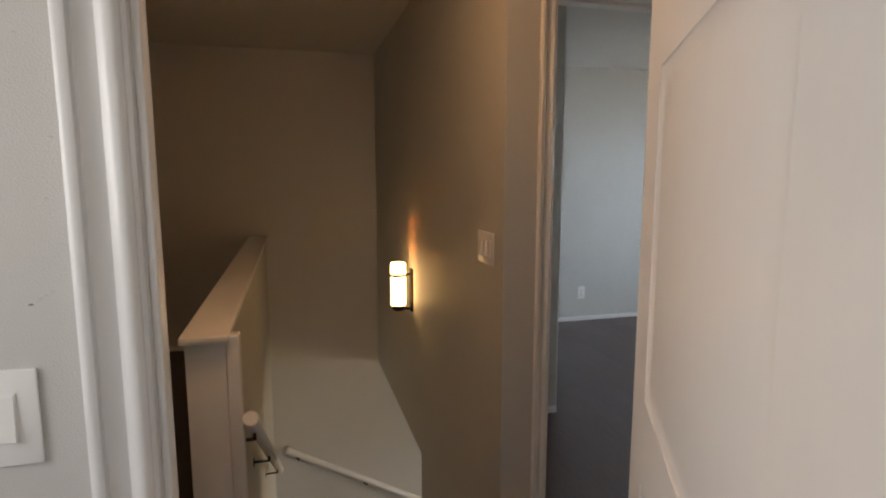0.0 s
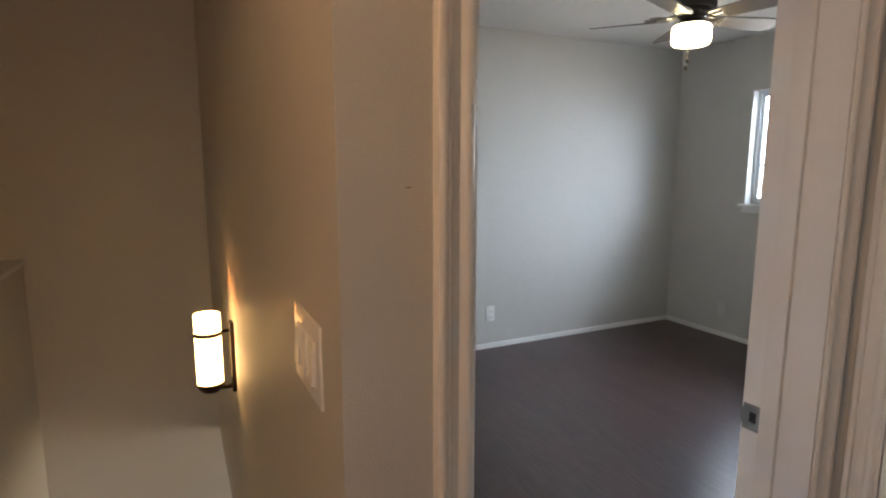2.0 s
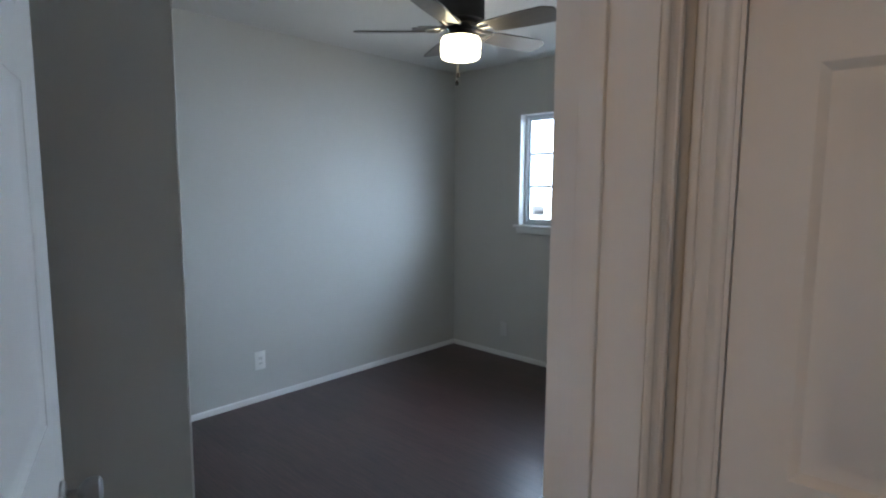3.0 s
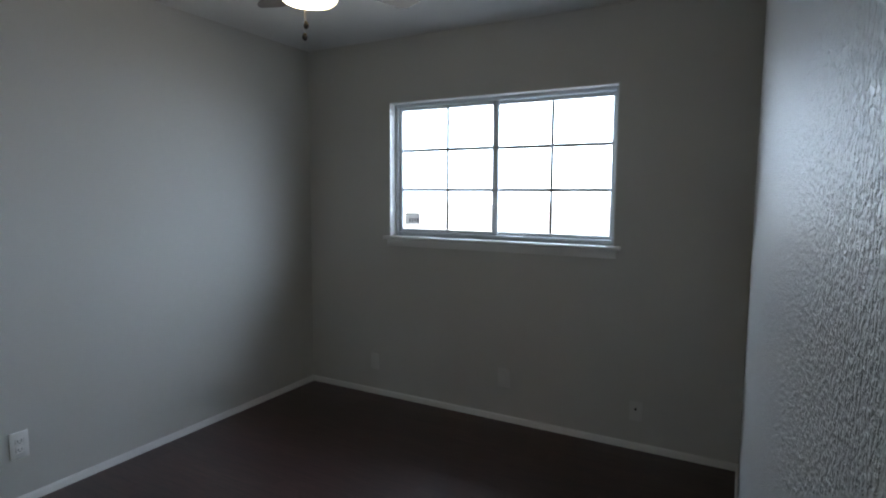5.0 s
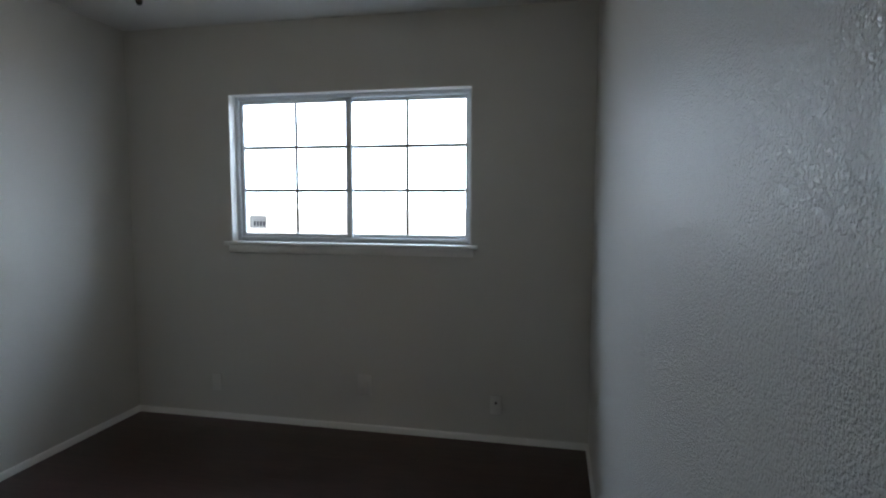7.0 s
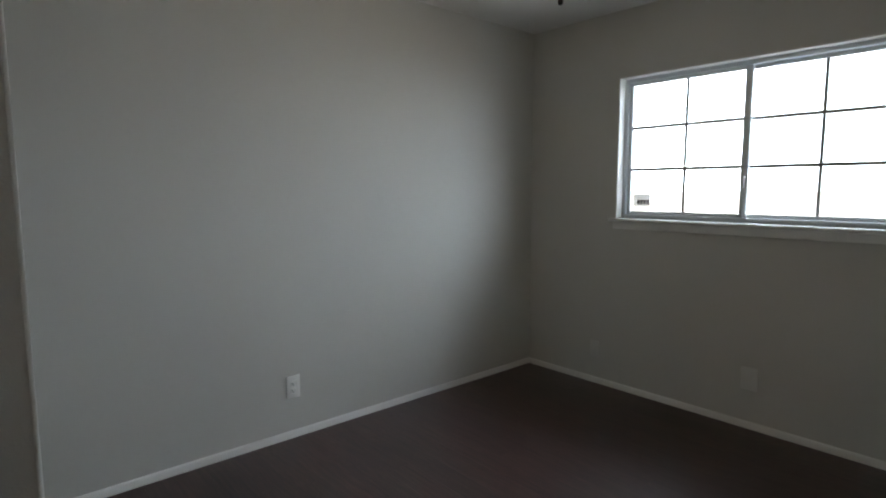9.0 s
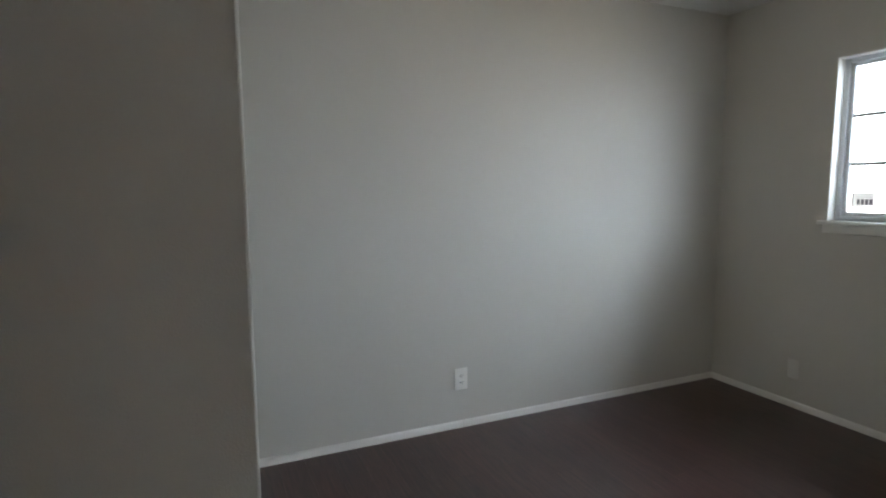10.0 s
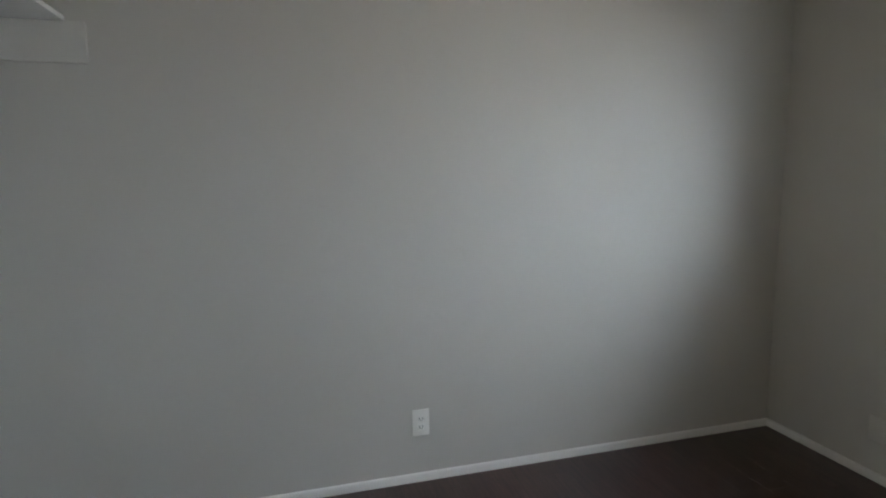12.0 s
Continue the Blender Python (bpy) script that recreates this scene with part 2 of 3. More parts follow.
structure("wall_north", boxes((-0.15, WX0, 0, 0.15, LOW, H), (WX1, 3.14, 0, 0.15, LOW, H), (WX0, WX1, 0, 0.15, WZ1, H), (WX0, WX1, 0, 0.15, -0.2, WZ0),
          (WX0, WX1, 0, 0.15, LOW, -2.05), (WX0, WX1, 0, 0.15, -0.71, -0.2)), PAINT, "grey painted wall with sprayed texture round the bedroom window", "wall")
structure("wall_west", boxes((-0.15, 0, -8.56, 0, LOW, H)), PAINT, "grey painted outer wall of bedroom, closet and stairwell", "wall")
XM = (XE + XH) / 2
structure("wall_east", boxes((XE, XM, DY1 + 0.02, 0, -0.2, H), (XE, XM, DY0 - 0.02, DY1 + 0.02, DH + 0.02, H), (XE, XM, YS + 0.03, DY0 - 0.02, -0.2, H)),
          GRAZED, "grey orange-peel wall beside the bedroom door, paint altered for grazing light", "wall")
structure("wall_landing", boxes((XM, XH, DY1 + 0.02, 0, -0.2, H), (XM, XH, DY0 - 0.02, DY1 + 0.02, DH + 0.02, H), (XM, XH, YS, DY0 - 0.02, -0.2, H), (XE, XM, YS, YS + 0.03, -0.2, H)),
          PAINT, "painted landing side of the bedroom door wall", "wall")
structure("wall_closet_back", boxes((0, XO, YS, YB, -0.252, H), (XO, XE, YS, YB, LOW, H)), PAINT, "painted wall between stairwell and bedroom closet", "wall")
structure("wall_closet_partition", boxes((XP0, XP1, YB, YP - 0.005, 0, H)), PAINT, "grey partition at the end of the open closet", "wall")
structure("wall_bathroom", boxes((XB0, XB1, BY1 + 0.02, YL, 0, H), (XB0, XB1, BY0 - 0.02, BY1 + 0.02, DH + 0.02, H), (XB0, XB1, -8.56, BY0 - 0.02, 0, H)),
          PAINT, "grey painted wall with bathroom doorway", "wall")
structure("wall_linen", boxes((XH, LX0 - 0.02, YL, YL + 0.12, 0, H), (LX1 + 0.02, XB0, YL, YL + 0.12, 0, H), (LX0 - 0.02, LX1 + 0.02, YL, YL + 0.12, DH + 0.02, H)),
          PAINT, "hall wall round the linen closet door", "wall")
structure("wall_linen_back", boxes((XH, XB0, YL + 0.6, YL + 0.7, 0, H)), PAINT, "back wall of the linen closet", "wall")
structure("wall_loft_south", boxes((0, XB0, -8.70, -8.56, 0, H)), PAINT, "far painted wall of the loft", "wall")
structure("wall_bath_north", boxes((XB1, 6.28, -3.9, -3.8, 0, H)), PAINT, "bathroom side wall", "wall")
# the two openings below are made up, only to hold the bathroom lamps
structure("wall_bath_south", boxes((XB1, 4.28, -6.28, -6.18, 0, H), (5.14, 6.28, -6.28, -6.18, 0, H), (4.28, 5.14, -6.28, -6.18, 0, 1.24), (4.28, 5.14, -6.28, -6.18, 2.0, H)), PAINT, "bathroom outer wall, opened for an added lamp", "wall")
structure("wall_bath_east", boxes((6.18, 6.28, -6.18, -5.47, 0, H), (6.18, 6.28, -4.61, -3.9, 0, H), (6.18, 6.28, -5.47, -4.61, 0, 1.28), (6.18, 6.28, -5.47, -4.61, 2.05, H)),
          PAINT, "bathroom end wall, opened for an added lamp", "wall")
structure("wall_lower_east", boxes((XH + 0.9, XH + 1.0, -5.06, 0, LOW, -0.2)), PAINT, "wall of the lower floor", "wall")
structure("wall_lower_south", boxes((0, XH + 0.9, -5.06, -5.04, LOW, -0.2)), PAINT, "lower stairwell wall", "wall")
structure("ceiling", boxes((-0.15, 6.28, -8.70, 0.15, H, H + 0.12)), CEILING, "white sprayed ceiling", "ceiling")
floor = structure("floor", boxes((0, XE + 0.07, YB, 0, -0.2, -0.012), (XH - 0.07, XB0 + 0.05, -5.0, YL + 0.6, -0.2, -0.012)), GAP, "dark laminate plank floor of bedroom and landing", "floor")
floor_loft = structure("floor_loft", boxes((0, XB0 + 0.05, -8.56, -5.0, -0.2, -0.012)), GAP, "dark laminate plank floor of the loft", "floor")
structure("floor_bathroom", boxes((XB0 + 0.05, 6.28, -6.28, -3.8, -0.2, 0)), WOOD, "dark bathroom floor", "floor")
structure("floor_lower", boxes((-0.15, XH + 1.0, -5.06, 0.15, LOW - 0.1, LOW)), CARPET, "lower storey floor under the stairs", "floor")


# ---- mouldings ----
CASING = [(0, 0), (0, 0.008), (0.003, 0.012), (0.008, 0.0148), (0.013, 0.0148), (0.018, 0.012), (0.024, 0.0088), (0.032, 0.0098), (0.039, 0.0135), (0.043, 0.0165), (0.0445, 0.0125), (0.0465, 0.0125), (0.0485, 0.0178), (0.053, 0.0198), (0.058, 0.0195), (0.062, 0.017), (0.064, 0.012), (0.064, 0)]


def casing(name, axis, plane, out, a, b, h, label, wide=0.86):
    """A door's casing on a wall, left leg, head and right leg mitred. axis: 'y' for a wall across x."""
    sign = out

    def world_axes(u, v):
        return (Vector((0, u, v)), Vector((sign, 0, 0))) if axis == "y" else (Vector((u, 0, v)), Vector((0, sign, 0)))

    def at(s, z):
        return Vector((plane, s, z)) if axis == "y" else Vector((s, plane, z))

    pts = [at(a, 0), at(a, h), at(b, h), at(b, 0)]
    dirs = [(-1, 0), (-1, 1), (1, 1), (1, 0)]
    bm = sweep([(u * wide, v * wide) for u, v in CASING], pts, lambda i: world_axes(*dirs[i]))
    return structure(name, bm, TRIM, label, "door casing")


def jamb(name, axis, lo, hi, a, b, h, stop, label):
    """Jamb boards lining an opening, with a door stop."""
    t = 0.02
    if axis == "y":
        bm = boxes((lo, hi, a - t, a, 0, h), (lo, hi, b, b + t, 0, h), (lo, hi, a - t, b + t, h, h + t))
        s0, s1 = stop
        for spec in ((s0, s1, a, a + 0.011, 0, h - 0.011), (s0, s1, b - 0.011, b, 0, h - 0.011), (s0, s1, a, b, h - 0.011, h)):
            add_box(bm, *spec, bevel=0.002)
    else:
        bm = boxes((a - t, a, lo, hi, 0, h), (b, b + t, lo, hi, 0, h), (a - t, b + t, lo, hi, h, h + t))
    return structure(name, bm, TRIM, label, "door jamb")


jamb("door_jamb_1", "y", XE - 0.004, XH + 0.004, DY0, DY1, DH, (XE + 0.044, XE + 0.084), "white painted bedroom door jamb with stop")
casing("door_casing_1", "y", XH, 1, DY0 - 0.006, DY1 + 0.006, DH + 0.006, "white moulded casing round the bedroom door")
jamb("door_jamb_2", "y", XB0 - 0.004, XB1 + 0.004, BY0, BY1, DH, (XB0 + 0.050, XB0 + 0.088), "white painted bathroom door jamb")
casing("door_casing_2", "y", XB1, 1, BY0 - 0.006, BY1 + 0.006, DH + 0.006, "white moulded casing round the bathroom door", 1.2)
casing("door_casing_3", "y", XB0, -1, BY0 - 0.006, BY1 + 0.006, DH + 0.006, "white moulded casing on the landing side")
jamb("door_jamb_3", "x", YL - 0.004, YL + 0.12, LX0, LX1, DH, None, "white painted linen closet jamb")
casing("door_casing_4", "x", YL, -1, LX0 - 0.006, LX1 + 0.006, DH + 0.006, "white moulded casing round the linen closet door")

BASE = [(0, 0), (0.012, 0), (0.012, 0.030), (0.009, 0.035), (0.004, 0.0385), (0, 0.0385)]


def baseboard(name, a, b, inward, label="low white baseboard along the wall", z=0.0):
    bm = sweep(BASE, [(*a, z), (*b, z)], lambda i: ((*inward, 0), (0, 0, 1)))
    return structure(name, bm, TRIM, label, "baseboard")


baseboard("baseboard_west", (0, 0), (0, YB), (1, 0))
baseboard("baseboard_north", (0.0121, 0), (XE - 0.0121, 0), (0, -1))
baseboard("baseboard_east", (XE, 0), (XE, DY1 + 0.022), (-1, 0))
baseboard("baseboard_closet", (0.0121, YB), (XP0, YB), (0, 1))
baseboard("baseboard_partition", (XP1, YB + 0.0121), (XP1, YP), (1, 0))
baseboard("baseboard_entry", (XP1, YB), (XE, YB), (0, 1))
baseboard("baseboard_loft", (0, -5.03), (0, -8.56), (1, 0))
baseboard("baseboard_bath", (XB1, BY0 - 0.071), (XB1, -6.18), (1, 0))
structure("trim_closet_end", boxes((XP0 - 0.004, XP1 + 0.004, YP - 0.005, YP, 0, H - 0.002), bevel=0.0015), TRIM, "white trim board on the end of the closet partition", "trim")


# ---- bedroom window ----
def bedroom_window():
    w = thing("window_1", pose((WX0 + WX1) / 2, 0, WZ0), "white vinyl sliding window with grilles, bright daylight behind", "window", kind="structure")
    hw, hh = (WX1 - WX0) / 2, WZ1 - WZ0

    def bx(*s, bevel=0.0):
        return boxes(*s, bevel=bevel)
    y0, y1 = 0.065, 0.13
    part("window_frame", bx((-hw, -hw + 0.030, y0, y1, 0, hh), (hw - 0.030, hw, y0, y1, 0, hh), (-hw + 0.03, hw - 0.03, y0, y1, 0, 0.026), (-hw + 0.03, hw - 0.03, y0, y1, hh - 0.028, hh), bevel=0.003), VINYL, w)
    part("window_reveal", bx((-hw, -hw + 0.006, 0.002, y0, 0.0, hh), (hw - 0.006, hw, 0.002, y0, 0.0, hh), (-hw, hw, 0.002, y0, hh - 0.006, hh)), TRIM, w)
    mull = -0.013
    for side, (a, b, y) in enumerate(((-hw + 0.03, mull + 0.024, 0.080), (mull - 0.020, hw - 0.03, 0.104))):
        z0, z1, e = 0.026, hh - 0.028, 0.022
        sash = part("sash", bx((a, a + e, y, y + 0.022, z0, z1), (b - e - (0.016 if side == 0 else 0), b, y, y + 0.022, z0, z1), (a + e, b - e, y, y + 0.022, z0, z0 + e), (a + e, b - e, y, y + 0.022, z1 - e, z1), bevel=0.002), VINYL, w)
        pane = part("pane", bx((a + e - 0.004, b - e + 0.004, y + 0.009, y + 0.013, z0 + e - 0.004, z1 - e + 0.004)), GLASS, sash)
        pane.visible_shadow = False
        iw, ih = (b - a - 2 * e), (z1 - z0 - 2 * e)
        for k in (1, 2):
            z = z0 + e + ih * k / 3
            part("muntin", bx((a + e, b - e, y + 0.0145, y + 0.0185, z - 0.010, z + 0.010), bevel=0.001), MUNTIN, sash)
        x = a + e + iw / 2
        part("muntin", bx((x - 0.009, x + 0.009, y + 0.0185, y + 0.0225, z0 + e, z1 - e), bevel=0.001), MUNTIN, sash)
        if side == 0:
            part("latch", bx((b - 0.030, b - 0.012, y - 0.012, y, 0.20, 0.26), bevel=0.003), VINYL, sash)
    part("window_sill", bx((-hw - 0.035, hw + 0.035, -0.034, 0.064, -0.022, 0.0), bevel=0.005), TRIM, w)
    part("apron", bx((-hw - 0.012, hw + 0.012, -0.014, 0.0, -0.068, -0.022), bevel=0.003), TRIM, w)
    return w


bedroom_window()

# sticker on the glass, its writing too small to read
st = thing("window_sticker", pose(0.834, 0.087, 1.212), "small printed paper sticker on the window glass", "sticker")
part("paper", boxes((-0.050, 0.062, -0.001, 0.0, 0.0, 0.082)), STICKER, st)
part("stripe", boxes((-0.053, -0.045, -0.0022, -0.0012, 0.004, 0.078)), INK, st)
for i in range(4):
    part("print_block", boxes((-0.026 + i * 0.021, -0.011 + i * 0.021, -0.0022, -0.0012, 0.016, 0.046)), INK, st, "dark unreadable print")
part("print_line", boxes((-0.030, 0.056, -0.0022, -0.0012, 0.054, 0.060), (-0.030, 0.050, -0.0022, -0.0012, 0.068, 0.072)), FAINT, st)

# plain sheet that glows in place of the blown-out outdoors
structure("backdrop", boxes((-14, 16, 6.0, 6.05, -3, 9)), OUTSIDE, "glowing sheet for the overexposed outdoors beyond the window", "backdrop")


# ---- doors ----
def panel_door(name, width, height, m, label, group="", hinge=TRIM, st_w=0.145):
    """A panelled leaf. Local x from the hinge edge, y through the leaf."""
    d = thing(name, m, label, "door", group, kind="structure")
    th = 0.035
    rails = [(0.008, 0.24), (0.90, 1.05), (1.60, 1.71), (1.92, height)]
    bm = boxes((0, st_w, 0, th, 0.008, height), (width - st_w, width, 0, th, 0.008, height))
    for z0, z1 in rails:
        add_box(bm, st_w, width - st_w, 0, th, z0, z1)
    part("leaf", bm, DOORWHITE, d)
    a, b = st_w, width - st_w
    for z0, z1 in ((0.24, 0.90), (1.05, 1.60), (1.71, 1.92)):
        bm = bmesh.new()
        deep = 0.0055 if hinge is TRIM else 0.012
        add_box(bm, a, b, deep + 0.001, th - deep - 0.001, z0, z1)
        for y, s in ((0.0, 1), (th, -1)):
            loops = []
            # sticking round the recess, flat, bevel, raised field
            for inset, drop in ((0.0, 0.0005), (0.003, 0.0025), (0.011, deep), (0.028, deep), (0.042, 0.0025)):
                loops.append([bm.verts.new((x, y + s * drop, z)) for x, z in ((a + inset, z0 + inset), (b - inset, z0 + inset), (b - inset, z1 - inset), (a + inset, z1 - inset))])
            for one, two in zip(loops, loops[1:]):
                for i in range(4):
                    bm.faces.new((one[i], one[(i + 1) % 4], two[(i + 1) % 4], two[i]))
            bm.faces.new(loops[-1])
        part("panel", bm, DOORWHITE, d)
    for y, s in ((0, -1), (th, 1)):
        r = Matrix.Translation((width - 0.062, y, 0.88)) @ Matrix.Rotation(radians(90 * -s), 4, "X")
        knob = part("knob", lathe([(0, 0), (0.030, 0), (0.031, 0.004), (0.027, 0.008), (0.012, 0.010), (0.011, 0.026), (0.018, 0.032), (0.0255, 0.040), (0.027, 0.050), (0.0255, 0.060), (0.020, 0.064), (0, 0.066)], r, 28), NICKEL, d, "round satin metal knob")
    hinge_y = th + 0.004 if hinge is BRASS else -0.004
    for z in ((0.2, 1.74) if hinge is BRASS else (0.2, 0.88, 1.74)):
        bm = bmesh.new()
        add_rod(bm, (-0.004, hinge_y, z - 0.045), (-0.004, hinge_y, z + 0.045), 0.0065, 12)
        add_box(bm, -0.0015, 0.0, 0.004, th, z - 0.045, z + 0.045)
        part("hinge", bm, hinge, d, "brass hinge" if hinge is BRASS else "")
    return d


# bedroom door, hinged on the south jamb, standing open into the room
panel_door("door_1", 0.785, 2.03, pose(XE + 0.004, DY0 + 0.006, 0, 0, 0, 162) @ Matrix.Diagonal((1, -1, 1, 1)), "white panelled bedroom door standing open into the room")
# bathroom door, hinged on the north jamb, standing open into the bathroom
panel_door("door_2", 0.845, 2.03, pose(XB1 - 0.06, BY1 - 0.006, 0, 0, 0, -28) @ Matrix.Diagonal((1, -1, 1, 1)), "white panelled bathroom door standing open")
# linen closet door, shut
panel_door("door_3", LX1 - LX0 - 0.006, 2.03, pose(LX0 + 0.003, YL + 0.032, 0) @ Matrix.Diagonal((1, -1, 1, 1)), "white panelled linen closet door, shut", hinge=BRASS, st_w=0.085)

# strike plate on the north jamb
sp = thing("strike_plate", pose(XE + 0.024, DY1 - 0.0005, 0.838), "satin metal strike plate on the door jamb", "strike plate")
part("plate", boxes((-0.024, 0.018, -0.0016, 0.0, 0.0, 0.062), bevel=0.0006), NICKEL, sp)
part("lip", boxes((-0.029, -0.024, -0.0016, 0.004, 0.012, 0.050)), NICKEL, sp)
part("latch_hole", boxes((-0.008, 0.008, -0.0022, -0.0017, 0.020, 0.044)), SLOT, sp)


# ---- plates ----
def outlet(name, m, label, style="duplex", group="outlets along the bedroom walls", coat=None):
    """A wall plate, local y out of the wall is -y."""
    o = thing(name, m, label, "wall plate" if style == "blank" else "outlet", group)
    skin = coat or PLATE
    w, h = {"duplex": (0.077, 0.123), "blank": (0.066, 0.112), "decor": (0.086, 0.126), "coax": (0.068, 0.112)}[style]
    part("plate", boxes((-w / 2, w / 2, -0.006, 0, -h / 2, h / 2), bevel=0.0025), skin, o)
    if style == "duplex":
        for s in (-1, 1):
            z = s * 0.0195
            face = part("receptacle", boxes((-0.017, 0.017, -0.0085, -0.006, z - 0.014, z + 0.014), bevel=0.003), skin, o)
            part("slots", boxes((-0.0085, -0.006, -0.0089, -0.0084, z - 0.004, z + 0.006), (0.006, 0.0085, -0.0089, -0.0084, z - 0.004, z + 0.006), (-0.002, 0.002, -0.0089, -0.0084, z - 0.011, z - 0.007)), SLOT, face)
    elif style == "decor":
        part("insert", boxes((-0.017, 0.017, -0.009, -0.006, -0.034, 0.034), bevel=0.002), skin, o)
    elif style == "coax":
        part("jack", lathe([(0, 0), (0.006, 0), (0.006, 0.008), (0.003, 0.008), (0, 0.008)], Matrix.Translation((0, -0.006, 0.012)) @ Matrix.Rotation(radians(90), 4, "X"), 14), SLOT, o)
    part("screw", lathe([(0, 0), (0.003, 0), (0.0025, 0.0012), (0, 0.0015)], Matrix.Translation((0, -0.006, 0)) @ Matrix.Rotation(radians(90), 4, "X"), 12), skin, o)
    return o


outlet("outlet", pose(0, -1.947, 0.279, 0, 0, 90), "white duplex outlet low on the long grey wall")
outlet("outlet", pose(0.576, 0, 0.235), "blank white wall plate painted over below the window", "blank", coat=PAINTED)
outlet("outlet", pose(1.564, 0, 0.281), "wall plate painted over below the window", "decor", coat=PAINTED)
outlet("outlet", pose(2.356, 0, 0.221), "painted-over cable plate near the corner", "coax", coat=PAINTED)


def switch(name, m, gangs, label, tall=0.122):
    o = thing(name, m, label, "light switch")
    w, hh = tall * 0.64 + 0.046 * (gangs - 1), tall / 2
    part("plate", boxes((-w / 2, w / 2, -0.006, 0, -hh, hh), bevel=0.003), PLATE, o)
    for g in range(gangs):
        x = (g - (gangs - 1) / 2) * 0.046
        frame_ob = part("bezel", boxes((x - 0.0175, x + 0.0175, -0.0075, -0.006, -0.0345, 0.0345), bevel=0.0007), PLATE, o)
        bm = bmesh.new()
        v = [bm.verts.new(p) for p in ((x - 0.015, -0.0075, -0.031), (x + 0.015, -0.0075, -0.031), (x + 0.015, -0.0075, 0.031), (x - 0.015, -0.0075, 0.031),
                                       (x - 0.015, -0.0125, -0.031), (x + 0.015, -0.0125, -0.031), (x + 0.015, -0.0085, 0.031), (x - 0.015, -0.0085, 0.031))]
        for f in ((4, 5, 6, 7), (0, 1, 5, 4), (1, 2, 6, 5), (2, 3, 7, 6), (3, 0, 4, 7)):
            bm.faces.new([v[i] for i in f])
        part("rocker", bm, PLATE, o)
    return o


switch("light_switch", pose(2.846, YS, 1.158), 3, "white three-gang rocker switch plate on the stair wall")
switch("light_switch", pose(XB1, -5.0525, 1.111, 0, 0, 90), 1, "white rocker switch on the bathroom wall", 0.133)


# ---- ceiling fan ----
def bent_rod(pts, radius, n=10):
    """One round bar swept through a few points, with closed ends."""
    bm = bmesh.new()
    rings = []
    for i, p in enumerate(pts):
        along = (pts[min(i + 1, len(pts) - 1)] - pts[max(i - 1, 0)]).normalized()
        u = along.cross(Vector((0, 0, 1))).normalized()
        v = along.cross(u)
        rings.append([bm.verts.new(p + radius * (math.cos(2 * math.pi * q / n) * u + math.sin(2 * math.pi * q / n) * v)) for q in range(n)])
    for one, two in zip(rings, rings[1:]):
        for q in range(n):
            bm.faces.new((one[q], one[(q + 1) % n], two[(q + 1) % n], two[q]))
    bm.faces.new(rings[0])
    bm.faces.new(rings[-1])
    bmesh.ops.recalc_face_normals(bm, faces=bm.faces)
    return bm


